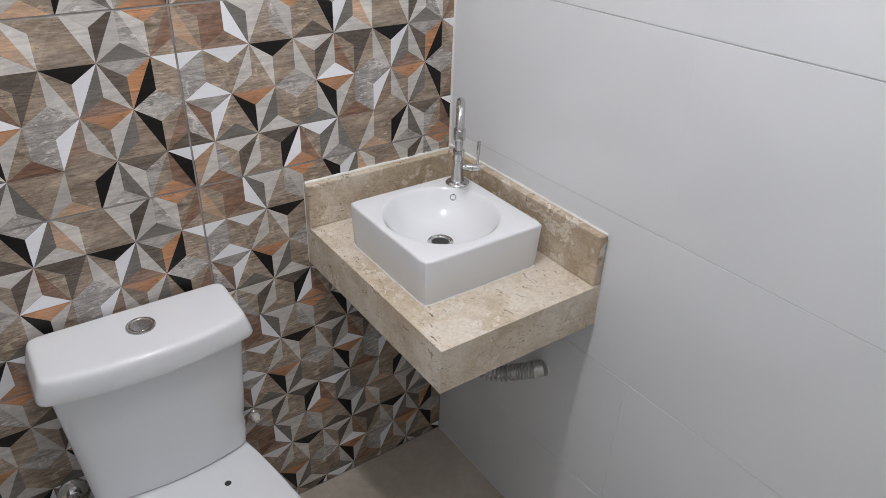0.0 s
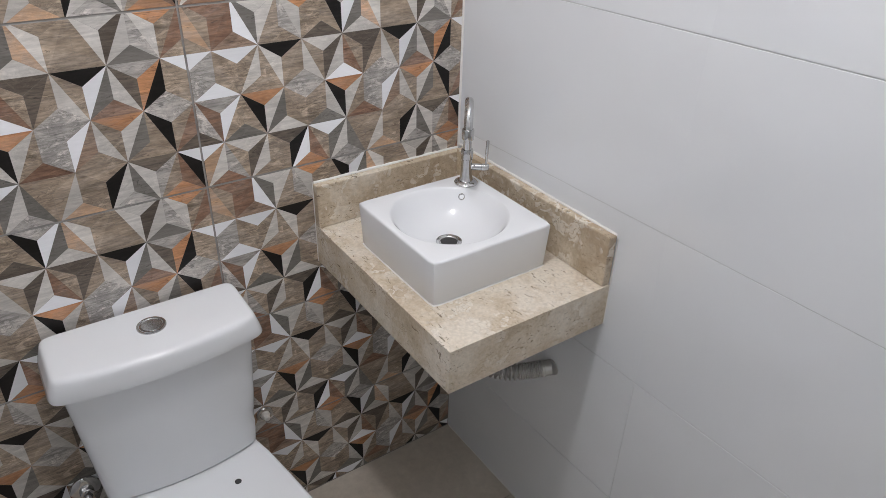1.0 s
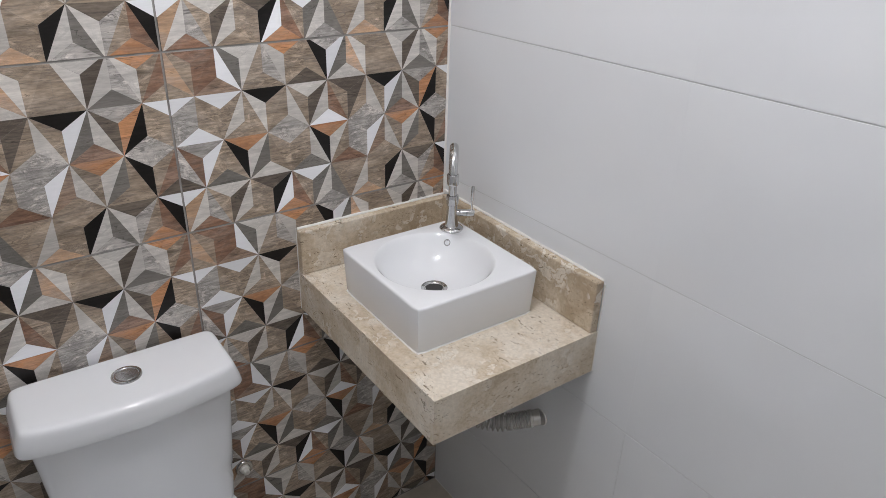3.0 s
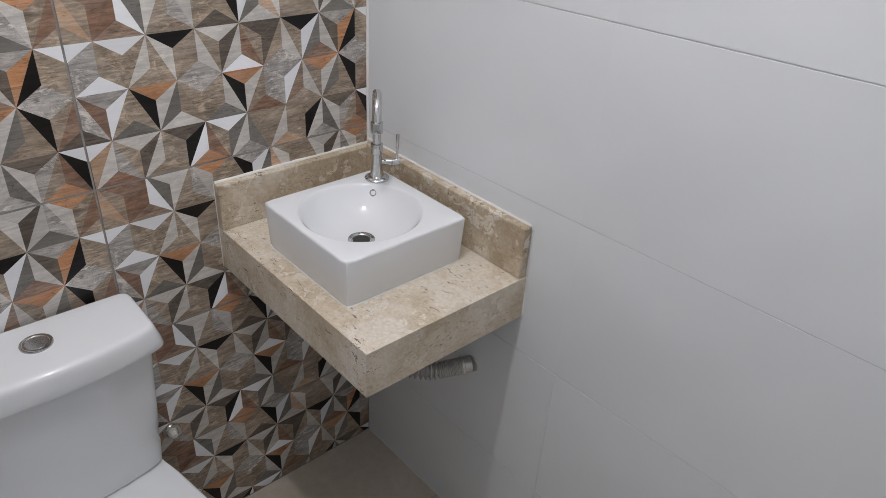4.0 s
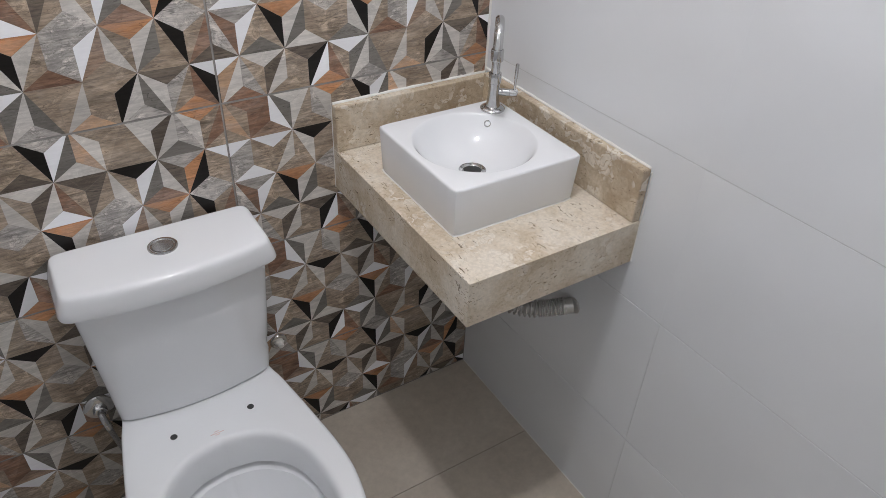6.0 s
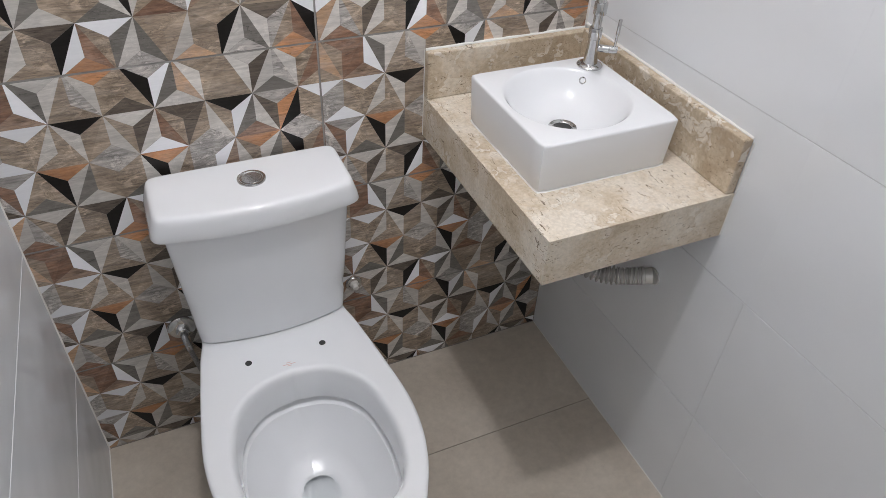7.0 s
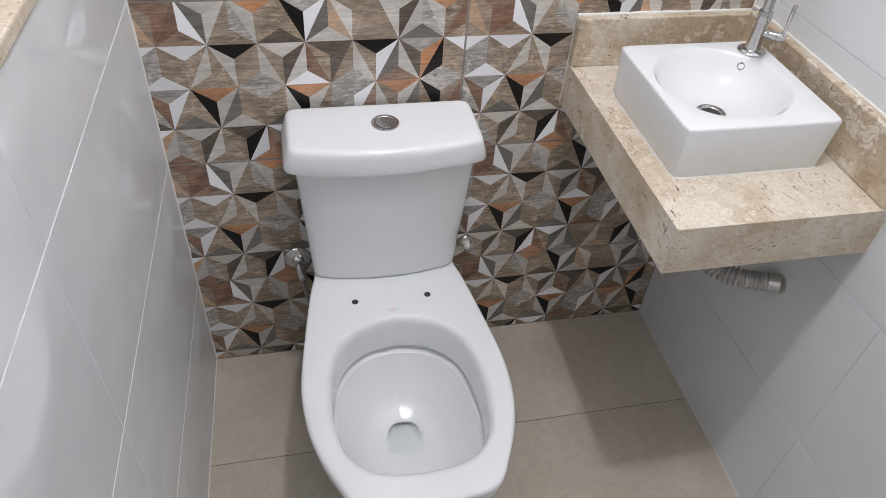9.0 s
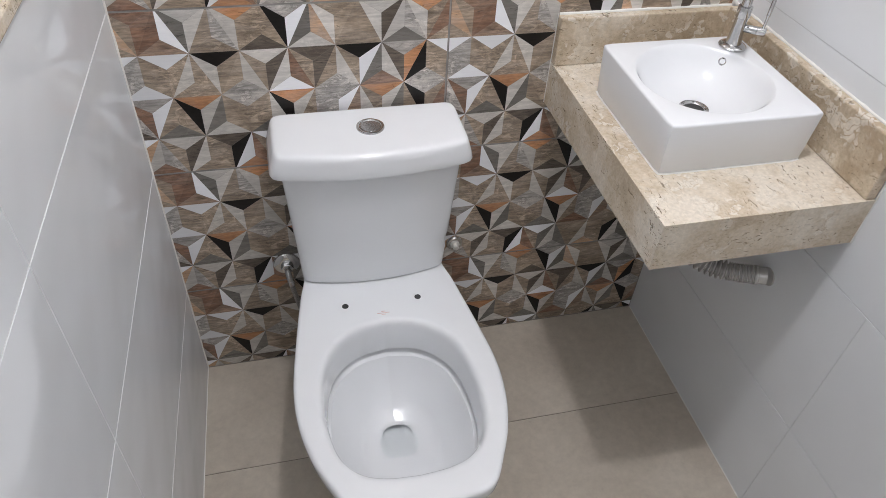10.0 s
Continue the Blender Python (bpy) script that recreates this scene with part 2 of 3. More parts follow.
def spline(points, steps=8):
    pts = [Vector(p) for p in points]
    pts = [2 * pts[0] - pts[1]] + pts + [2 * pts[-1] - pts[-2]]
    out = []
    for a, b, c, d in zip(pts, pts[1:], pts[2:], pts[3:]):
        for k in range(steps):
            t = k / steps
            out.append(0.5 * (2 * b + (c - a) * t + (2 * a - 5 * b + 4 * c - d) * t * t + (3 * b - a - 3 * c + d) * t**3))
    return out + [pts[-2]]


def empty(name):
    return new(name)


# ---- the room: corner of patterned and right wall at x = 0, y = 0 ----
LEFT, FRONT, TOP = -1.178, -1.95, 2.6
JOINTS = [0.0, 0.281, 0.617, 0.951, 1.287, 1.623, 1.959, 2.295, TOP]
# the left wall runs out of square, and the right wall's courses climb a little towards the door
SKEW = Matrix.Translation((LEFT, 0, 0)) @ Matrix.Rotation(-0.019, 4, "Z") @ Matrix.Translation((-LEFT, 0, 0))
CLIMB = 0.02
SUNK = 0.0016


def structure(name, bm, mat, label, category):
    return tagged(part(name, bm, mat), label, category, kind="structure")


floor = structure("floor", box(LEFT - 0.15, 0.15, FRONT - 0.15, 0.15, -0.12, -SUNK), FLOOR_GROUT, "beige porcelain tile floor with thin dark joints", "floor")
ceiling = structure("ceiling", box(LEFT - 0.15, 0.15, FRONT - 0.15, 0.15, TOP, TOP + 0.1), PLASTER, "plain white plastered ceiling of the small bathroom", "ceiling")
wall_back = structure("wall_back", box(LEFT - 0.15, 0.15, 0.001, 0.15, -SUNK, TOP), GREY_GROUT, "wall of tiles printed with wood and stone triangle stars", "wall")
wall_right = structure("wall_right", box(0.001, 0.15, FRONT, SUNK, -SUNK, TOP), RIGHT_GROUT, "wall of large glossy white ceramic tiles", "wall")
wall_front = structure("wall_front", box(LEFT - 0.15, 0.15, FRONT - 0.15, FRONT, -SUNK, TOP), FRONT_PAINT, "plain white painted wall closing the bathroom", "wall")
# the left wall has a recess with a stone sill
NY0, NY1, NZ0, NZ1 = -0.95, -0.004, 1.126, 1.72
bm = bmesh.new()
x1 = LEFT - 0.0009
for y0, y1, z0, z1 in ((NY1, SUNK, -SUNK, TOP), (FRONT, NY0, -SUNK, TOP), (NY0, NY1, -SUNK, NZ0), (NY0, NY1, NZ1, TOP)):
    box(x1 - 0.15, x1, y0, y1, z0, z1, bm=bm)
box(x1 - 0.2, x1 - 0.15, NY0 - 0.1, NY1 + 0.1, NZ0 - 0.1, NZ1 + 0.1, bm=bm)
wall_left = structure("wall_left", bm, WHITE_GROUT, "wall of large glossy white ceramic tiles with a recess", "wall")
wall_left.matrix_world = SKEW

sill = empty("window_sill")
sill.matrix_world = SKEW
tagged(sill, "beige travertine sill lying in the white wall's recess", "sill")
part("sill_slab", box(x1 - 0.149, LEFT + 0.004, NY0 + 0.002, NY1 - 0.002, NZ0 + 0.001, NZ0 + 0.02, 0.003), STONE_TOP, sill)

# ---- bench: travertine slab with aprons and splashbacks ----
BW, BD, BT, BB = 0.3765, 0.5115, 0.8045, 0.712
bench = tagged(empty("washbasin_bench"), "beige travertine washbasin bench with deep aprons, fixed in the corner", "bench")
T = 0.02


def slab_of(low, high):
    """A slab from two quads of corners, its edges eased."""
    bm = loft([[Vector(p) for p in low], [Vector(p) for p in high]])
    bmesh.ops.bevel(bm, geom=list(bm.edges), offset=0.0004, segments=2, profile=0.5, affect="EDGES")
    return bm


# mitred corners: the slab and both aprons meet at their outer edges
part("top_slab", slab_of([(-BW + T, -BD + T, BT - T), (-0.001, -BD + T, BT - T), (-0.001, -0.001, BT - T), (-BW + T, -0.001, BT - T)],
                         [(-BW, -BD, BT), (-0.001, -BD, BT), (-0.001, -0.001, BT), (-BW, -0.001, BT)]), STONE_TOP, bench)
g = 0.00005
part("front_apron", slab_of([(-BW + g, -BD, BB), (-0.001, -BD, BB), (-0.001, -BD, BT - g), (-BW + g, -BD, BT - g)],
                            [(-BW + T + g, -BD + T, BB), (-0.001, -BD + T, BB), (-0.001, -BD + T, BT - T - g), (-BW + T + g, -BD + T, BT - T - g)]), STONE_APRON, bench)
part("side_apron", slab_of([(-BW, -BD + g, BB), (-BW, -0.001, BB), (-BW, -0.001, BT - g), (-BW, -BD + g, BT - g)],
                           [(-BW + T, -BD + T + g, BB), (-BW + T, -0.001, BB), (-BW + T, -0.001, BT - T - g), (-BW + T, -BD + T + g, BT - T - g)]), STONE_APRON, bench)
part("backsplash", box(-BW, -0.001, -0.021, -0.001, BT + 0.0004, 0.9045, 0.0025), STONE_BACK, bench)
part("backsplash", box(-0.021, -0.001, -BD + 0.002, -0.0215, BT + 0.0004, 0.913, 0.0025), STONE_SPLASH, bench)


def bead(a, b, r, wave=0.35, n=7):
    """An uneven bead of silicone or grout along a straight line."""
    a, b = Vector(a), Vector(b)
    m = max(2, int((b - a).length / 0.02))
    rng = random.Random(int(1000 * (a.x + 2 * a.y + 3 * b.z)))
    sizes = [r * (1 + wave * (rng.random() - 0.5) * 2) for _ in range(m + 1)]
    return tube([a.lerp(b, k / m) for k in range(m + 1)], lambda s: sizes[min(m, int(s * m))] * (1 - s * m % 1) + sizes[min(m, int(s * m) + 1)] * (s * m % 1), n, 2)


part("silicone_bead", bead((-BW + 0.002, -0.0015, 0.905), (-0.004, -0.0015, 0.905), 0.0032), SILICONE, bench, "uneven white silicone along the splashback", True)
part("silicone_bead", bead((-0.0015, -BD + 0.004, 0.9135), (-0.0015, -0.006, 0.9135), 0.003), SILICONE, bench, "uneven white silicone along the splashback", True)
part("silicone_bead", bead((-BW, -0.0004, BB), (-BW, -0.0004, 0.907), 0.0009), SILICONE, bench, "white silicone where the bench meets the tiles", True)
part("silicone_bead", bead((-0.0008, -BD, BB), (-0.0008, -BD, 0.907), 0.0016), SILICONE, bench, "white silicone where the bench meets the tiles", True)

# grout in the room's upright corners
for x, z0 in ((-0.0006, 0.906), (LEFT + 0.0006, 0.0)):
    structure("corner_trim", bead((x, -0.0006, z0), (x, -0.0006, TOP - 0.002), 0.0034 if x > -1 else 0.0022, 0.25), SILICONE, "uneven white grout line in the wall's corner", "trim")

for x in (-0.0005, LEFT + 0.0005):
    trim = structure("floor_trim", bead((x, FRONT + 0.01, 0.0), (x, -0.004, 0.0), 0.0014, 0.3), SILICONE, "thin pale grout line along the floor's edge", "trim")
    if x < -1:
        trim.matrix_world = SKEW

# ---- washbasin ----
BX0, BX1, BY0, BY1, BZ = -0.3340, -0.0575, -0.3950, -0.1185, 0.9005
CX, CY = (BX0 + BX1) / 2, (BY0 + BY1) / 2


def square_ring(half, r, z, n=24, cx=None, cy=None):
    """A square with rounded corners; n points to a side."""
    out = []
    cx, cy = CX if cx is None else cx, CY if cy is None else cy
    for k in range(4):
        a0 = math.pi / 2 * k
        for j in range(n):
            a = a0 - math.pi / 4 + math.pi / 2 * j / n
            d = Vector((math.cos(a), math.sin(a)))
            s = half / max(abs(d.x), abs(d.y))
            p = d * s
            lim = half - r
            c = Vector((max(-lim, min(lim, p.x)), max(-lim, min(lim, p.y))))
            q = p - c
            p = c + q.normalized() * r if q.length > r else p
            out.append(Vector((cx + p.x, cy + p.y, z)))
    return out


def round_ring(r, z, n=24, dx=0.0, dy=0.0):
    return [Vector((CX + dx + r * math.cos(-math.pi / 4 + 2 * math.pi * k / (4 * n)), CY + dy + r * math.sin(-math.pi / 4 + 2 * math.pi * k / (4 * n)), z)) for k in range(4 * n)]


basin = tagged(empty("washbasin"), "small square white porcelain washbasin with a round bowl, on the bench", "washbasin")
H = (BX1 - BX0) / 2
rings = [square_ring(H - 0.006, 0.008, BT + 0.0005), square_ring(H - 0.004, 0.009, BT + 0.004), square_ring(H, 0.009, BZ - 0.005),
         square_ring(H - 0.0006, 0.009, BZ - 0.002), square_ring(H - 0.002, 0.009, BZ - 0.0005), square_ring(H - 0.0042, 0.008, BZ)]
BR, BOWL = 0.1195, (-0.0065, 0.001)


def bowl_depth(r):
    """Depth of the bowl at a distance from its middle: a soft rim, steep sides, a flat floor."""
    s = 1 - r / BR
    return 0.066 * (1 - (1 - s) ** 2.9) * (1 - math.exp(-s / 0.06))


for k in range(31):
    r = BR * (1 - 0.88 * (k / 30) ** 1.4)
    rings.append(round_ring(r, BZ - bowl_depth(r), dx=BOWL[0], dy=BOWL[1]))
part("basin_body", loft(rings), PORCELAIN, basin, smooth=True)
DZ = BZ - 0.066
drain = part("drain", turned([(0.021, -0.003), (0.0262, -0.0015), (0.0266, 0.0), (0.0256, 0.001), (0.0195, -0.0004), (0.0178, -0.0022), (0.0174, -0.005)], (CX + BOWL[0], CY + BOWL[1], DZ + 0.003)), CHROME, basin, "chrome drain ring", True)
# a flat disc closes the drain; its dark colour stands for the shade inside
part("drain_hole_shade", turned([(0.0172, 0.0004), (0.0172, 0.0012)], (CX + BOWL[0], CY + BOWL[1], DZ + 0.0005)), HOLE_SHADE, drain, "dark disc painted as the shade inside the open drain")
# overflow ring on the bowl's wall below the tap
od = Vector((-0.6, -0.8, 0)).normalized()
diag = Vector((0.707, 0.707, 0))
ob_at = Vector((CX + BOWL[0], CY + BOWL[1], BZ - bowl_depth(0.1062))) + diag * 0.1062 + Vector((0.0055, -0.004, 0))
ax = (-diag * (bowl_depth(0.1042) - bowl_depth(0.1082)) / 0.004 + Vector((0, 0, 1))).normalized()
over = part("overflow", turned([(0.0074, -0.003), (0.0074, 0.0012), (0.006, 0.0022), (0.0046, 0.0012), (0.0046, -0.001)], ob_at, ax, 24), CHROME, basin, "chrome overflow ring", True)
part("overflow_hole", turned([(0.0044, 0), (0.0044, 0.0006)], ob_at, ax, 20), PORCELAIN, over)
bm = loft([square_ring(H - 0.0025, 0.009, BT + 0.0001), square_ring(H - 0.0032, 0.009, BT + 0.0012), square_ring(H - 0.006, 0.009, BT + 0.0018)], False, False)
part("silicone_bead", bm, SILICONE, basin, "white silicone round the basin's foot")

# ---- tap ----
TX, TY = -0.0945, -0.1605
tap = tagged(empty("tap"), "chrome gooseneck basin tap with a side lever, on the basin's corner", "tap")
at = (TX, TY, BZ)
part("base_flange", turned([(0.0235, -0.002), (0.0252, 0.0012), (0.0252, 0.0032), (0.0235, 0.005), (0.0192, 0.0072), (0.0155, 0.0085)], at), CHROME, tap, smooth=True)
part("tap_body", turned([(0.0148, 0.007), (0.0132, 0.016), (0.0115, 0.035), (0.011, 0.056)], at), CHROME, tap, smooth=True)
part("collar", turned([(0.011, 0.056), (0.0125, 0.057), (0.0128, 0.059), (0.0128, 0.075), (0.0123, 0.0772), (0.009, 0.078)], at), CHROME, tap, smooth=True)
R = 0.045
arc = [Vector((TX, TY, BZ + 0.07)), Vector((TX, TY, BZ + 0.11)), Vector((TX, TY, BZ + 0.145))]
for k in range(1, 9):
    a = math.pi * k / 8
    arc.append(Vector((TX, TY, BZ + 0.149)) + od * R * (1 - math.cos(a)) + Vector((0, 0, R * math.sin(a))))
part("spout", tube(arc, 0.0088, 20, 6), CHROME, tap, smooth=True)
tip = arc[-1]
part("aerator", turned([(0.009, 0.009), (0.0112, 0.0085), (0.0117, 0.0065), (0.0117, -0.0105), (0.011, -0.0125), (0.009, -0.013)], tip), CHROME, tap, smooth=True)
side = Vector((0.8, -0.6, 0))
h = Vector((TX, TY, BZ + 0.038))
lev = part("lever_stub", turned([(0.0058, 0.006), (0.0068, 0.012), (0.0072, 0.02), (0.0072, 0.03), (0.0066, 0.0305), (0.0066, 0.0315), (0.0075, 0.032), (0.0075, 0.046), (0.0068, 0.047), (0.004, 0.0475)], h, side, 24), CHROME, tap, smooth=True)
part("lever_pin", turned([(0.0026, 0.005), (0.0026, 0.028), (0.0036, 0.03), (0.0036, 0.058), (0.003, 0.0595)], h + side * 0.0405, (0.03, 0, 1), 16), CHROME, lev, smooth=True)

# ---- drain hose under the bench ----
hose = tagged(empty("drain_hose"), "grey corrugated plastic drain hose from basin to wall", "drain hose")
path = [(-0.19, -0.245, 0.705), (-0.184, -0.254, 0.628), (-0.160, -0.278, 0.556), (-0.118, -0.312, 0.508), (-0.072, -0.347, 0.498), (-0.021, -0.380, 0.507)]
part("corrugated_tube", tube(path, lambda s: 0.0180 + 0.0042 * math.sin(2 * math.pi * 29 * s) if s < 0.83 else 0.0190 + 0.0016 * math.sin(2 * math.pi * 58 * s), 20, 80), HOSE, hose, smooth=True)
way = (Vector((0, -0.391, 0.510)) - Vector((-0.021, -0.380, 0.507))).normalized()
part("hose_cuff", turned([(0.0196, 0), (0.0204, 0.002), (0.0200, 0.005), (0.0176, 0.0065), (0.0174, 0.014), (0.0182, 0.016), (0.0178, 0.022)], (-0.0225, -0.379, 0.507), way), HOSE, hose, smooth=True)
part("wall_flange", turned([(0.0196, 0.0), (0.0196, 0.001), (0.0186, 0.0025), (0.0170, 0.003)], (-0.0002, -0.391, 0.510), (-1, 0, 0)), HOSE, hose, smooth=True)

# ---- toilet ----
OX = -0.7600
toilet = tagged(empty("toilet"), "white porcelain close-coupled toilet without a seat, standing on the floor", "toilet")
N = 224
OC = Vector((0.0, -0.44))


def outline(half):
    """Closed outline, mirrored from its right half (front to back), sampled by angle round OC."""
    fine = [Vector((p.x, p.y)) for p in spline([(x, y, 0) for x, y in half], 14)]
    poly = fine + [Vector((-p.x, p.y)) for p in reversed(fine)]
    out = []
    for k in range(N):
        a = 2 * math.pi * k / N
        d = Vector((math.cos(a), math.sin(a)))
        best = 0.01
        for p, q in zip(poly, poly[1:] + poly[:1]):
            e, w = q - p, p - OC
            den = d.x * e.y - d.y * e.x
            if abs(den) < 1e-12:
                continue
            s = (w.x * e.y - w.y * e.x) / den
            u = (w.x * d.y - w.y * d.x) / den
            if -1e-6 <= u <= 1 + 1e-6 and s > best:
                best = s
        out.append(OC + d * best)
    return out


OUTER = outline([(0, -0.671), (0.05, -0.670), (0.098, -0.665), (0.127, -0.648), (0.150, -0.608), (0.176, -0.55), (0.193, -0.48), (0.197, -0.40), (0.184, -0.29), (0.165, -0.17), (0.152, -0.11), (0.150, -0.03), (0.14, -0.022), (0, -0.022)])
INNER = outline([(0, -0.611), (0.055, -0.606), (0.098, -0.59), (0.130, -0.552), (0.1445, -0.49), (0.146, -0.43), (0.134, -0.36), (0.107, -0.311), (0.06, -0.277), (0, -0.265)])


def ring_of(shape, z, sx=1.0, sy=None, c=(0.0, -0.44), grow=0.0):
    sy = sx if sy is None else sy
    out = []
    for p in shape:
        q = Vector((c[0] + (p.x - c[0]) * sx, c[1] + (p.y - c[1]) * sy))
        if grow:
            q += (p - OC).normalized() * grow
        out.append(Vector((OX + q.x, q.y, z)))
    return out


RIM = 0.392
b0 = (0, -0.30)
rings = [ring_of(OUTER, 0.0, 0.60, 0.78, b0), ring_of(OUTER, 0.012, 0.60, 0.78, b0), ring_of(OUTER, 0.06, 0.56, 0.75, b0), ring_of(OUTER, 0.16, 0.58, 0.76, b0),
         ring_of(OUTER, 0.24, 0.70, 0.84, b0), ring_of(OUTER, 0.30, 0.86, 0.93, b0), ring_of(OUTER, 0.345, 0.97, 0.985, b0), ring_of(OUTER, 0.362, 0.995, 0.998, b0),
         ring_of(OUTER, RIM - 0.012), ring_of(OUTER, RIM - 0.005, grow=-0.0007), ring_of(OUTER, RIM - 0.0018, grow=-0.0034), ring_of(OUTER, RIM - 0.0004, grow=-0.0065), ring_of(OUTER, RIM, grow=-0.010)]
for k in (0.25, 0.5, 0.75):
    a, b = ring_of(OUTER, RIM, grow=-0.010), ring_of(INNER, RIM, grow=0.012)
    rings.append([p.lerp(q, k) for p, q in zip(a, b)])
rings += [ring_of(INNER, RIM, grow=0.012), ring_of(INNER, RIM - 0.0008, grow=0.008), ring_of(INNER, RIM - 0.003, grow=0.0038), ring_of(INNER, RIM - 0.007, grow=0.0006), ring_of(INNER, RIM - 0.013, grow=-0.0018),
          ring_of(INNER, RIM - 0.022, grow=-0.003), ring_of(INNER, RIM - 0.074, grow=-0.006), ring_of(INNER, RIM - 0.0822, grow=-0.0058), ring_of(INNER, RIM - 0.0832, grow=-0.002), ring_of(INNER, RIM - 0.078, grow=0.008),
          ring_of(INNER, RIM - 0.085, grow=0.012), ring_of(INNER, RIM - 0.094, grow=0.006)]
for z, sx, sy, cy in ((0.29, 0.93, 0.93, -0.42), (0.262, 0.83, 0.84, -0.425), (0.235, 0.70, 0.72, -0.43), (0.214, 0.58, 0.58, -0.43), (0.202, 0.50, 0.46, -0.425)):
    rings.append(ring_of(INNER, z, sx, sy, (0, cy)))


def pool_ring(z, hw, front, rear):
    """A ring of the bowl's shape between two depths, hw to each side."""
    sy = (rear - front) / 0.346
    return ring_of(INNER, z, hw / 0.146, sy, (0, (rear + 0.265 * sy) / (1 - sy)))


# the pool's floor runs back under the lip of the trapway
rings += [pool_ring(*q) for q in ((0.1985, 0.060, -0.492, -0.376), (0.1958, 0.049, -0.480, -0.381), (0.1937, 0.041, -0.467, -0.384), (0.191, 0.034, -0.453, -0.384), (0.186, 0.029, -0.437, -0.377),
                                  (0.181, 0.025, -0.420, -0.366), (0.176, 0.021, -0.404, -0.354), (0.171, 0.016, -0.388, -0.344), (0.169, 0.009, -0.376, -0.350))]
part("bowl", loft(rings), PORCELAIN, toilet, smooth=True)
bm = bmesh.new()
bm.faces.new([bm.verts.new(p) for p in pool_ring(0.1928, 0.0385, -0.462, -0.3837)])
part("water", bm, WATER, toilet, "still clear water in the bowl").visible_shadow = False


def tank_ring(z, hw, yb, yf, bulge, r, n=N):
    """Tank outline: straight back, bowed front, rounded corners."""
    pts = []
    front = [Vector((-hw + 2 * hw * k / 40, yf + bulge * (2 * k / 40 - 1) ** 2)) for k in range(41)]
    poly = [Vector((-hw, yb))] + front + [Vector((hw, yb))]
    # round the corners by averaging along the outline
    dense = []
    for p, q in zip(poly, poly[1:] + poly[:1]):
        m = max(1, int((q - p).length / 0.002))
        dense += [p.lerp(q, k / m) for k in range(m)]
    w = max(1, int(r / 0.002))
    size = len(dense)
    for _ in range(2):
        dense = [sum((dense[(k + j) % size] for j in range(-w, w + 1)), Vector((0, 0))) / (2 * w + 1) for k in range(size)]
    step = size / n
    for k in range(n):
        f = k * step
        i = int(f)
        p = dense[i % size].lerp(dense[(i + 1) % size], f - i)
        pts.append(Vector((OX + p.x, p.y, z)))
    return pts


TB = RIM + 0.0028
rings = [tank_ring(RIM - 0.001, 0.1485, -0.020, -0.1465, 0.022, 0.012), tank_ring(TB, 0.1495, -0.018, -0.1475, 0.022, 0.012), tank_ring(TB + 0.001, 0.151, -0.017, -0.149, 0.022, 0.012)]
for k in range(7):
    f = k / 6
    rings.append(tank_ring(TB + 0.003 + f * (0.692 - TB - 0.003), 0.1535 + 0.0195 * f, -0.016, -0.151 - 0.013 * f, 0.022, 0.012))
part("tank", loft(rings), PORCELAIN, toilet, smooth=True)
rings = [tank_ring(0.6918, 0.176, -0.014, -0.167, 0.022, 0.012), tank_ring(0.6900, 0.189, -0.010, -0.1775, 0.024, 0.014), tank_ring(0.6914, 0.1915, -0.009, -0.1795, 0.024, 0.014), tank_ring(0.6950, 0.1925, -0.009, -0.1805, 0.024, 0.014),
         tank_ring(0.7096, 0.1890, -0.0095, -0.1802, 0.024, 0.014), tank_ring(0.7242, 0.1846, -0.0105, -0.1790, 0.024, 0.014), tank_ring(0.7319, 0.1823, -0.0116, -0.1777, 0.024, 0.014), tank_ring(0.7365, 0.1804, -0.0128, -0.1758, 0.024, 0.014),
         tank_ring(0.7389, 0.1782, -0.0145, -0.1732, 0.024, 0.014), tank_ring(0.7403, 0.1752, -0.0172, -0.1698, 0.0235, 0.014), tank_ring(0.7410, 0.1705, -0.021, -0.1645, 0.0225, 0.014), tank_ring(0.7414, 0.162, -0.027, -0.155, 0.021, 0.013), tank_ring(0.7415, 0.11, -0.055, -0.118, 0.010, 0.012)]
part("tank_lid", loft(rings), PORCELAIN, toilet, smooth=True)
bt = (OX + 0.003, -0.085, 0.7415)
btn = part("flush_button", turned([(0.0268, -0.002), (0.0268, 0.0015), (0.0262, 0.0026), (0.0215, 0.0032), (0.0198, 0.0024), (0.0193, 0.0016), (0.0, 0.0016)], bt), CHROME, toilet, "chrome dual flush button", True)
for s in (1, -1):
    bm = bmesh.new()
    rim_pts = [(0.0186 * math.cos(a) * s, 0.0186 * math.sin(a)) for a in [math.radians(-89.4 + 178.8 * k / 20) for k in range(21)]]
    low = [bm.verts.new((bt[0] + x * 0.77 - y * 0.64, bt[1] + x * 0.64 + y * 0.77, bt[2] + 0.0012)) for x, y in rim_pts]
    top = [bm.verts.new((bt[0] + x * 0.75 - y * 0.62, bt[1] + x * 0.62 + y * 0.75, bt[2] + 0.0028)) for x, y in rim_pts]
    for a, b, c, d in zip(low, low[1:], top[1:], top):
        bm.faces.new((a, b, c, d))
    bm.faces.new((low[-1], low[0], top[0], top[-1]))
    bm.faces.new(top)
    part("button_half", bm, SATIN, btn)
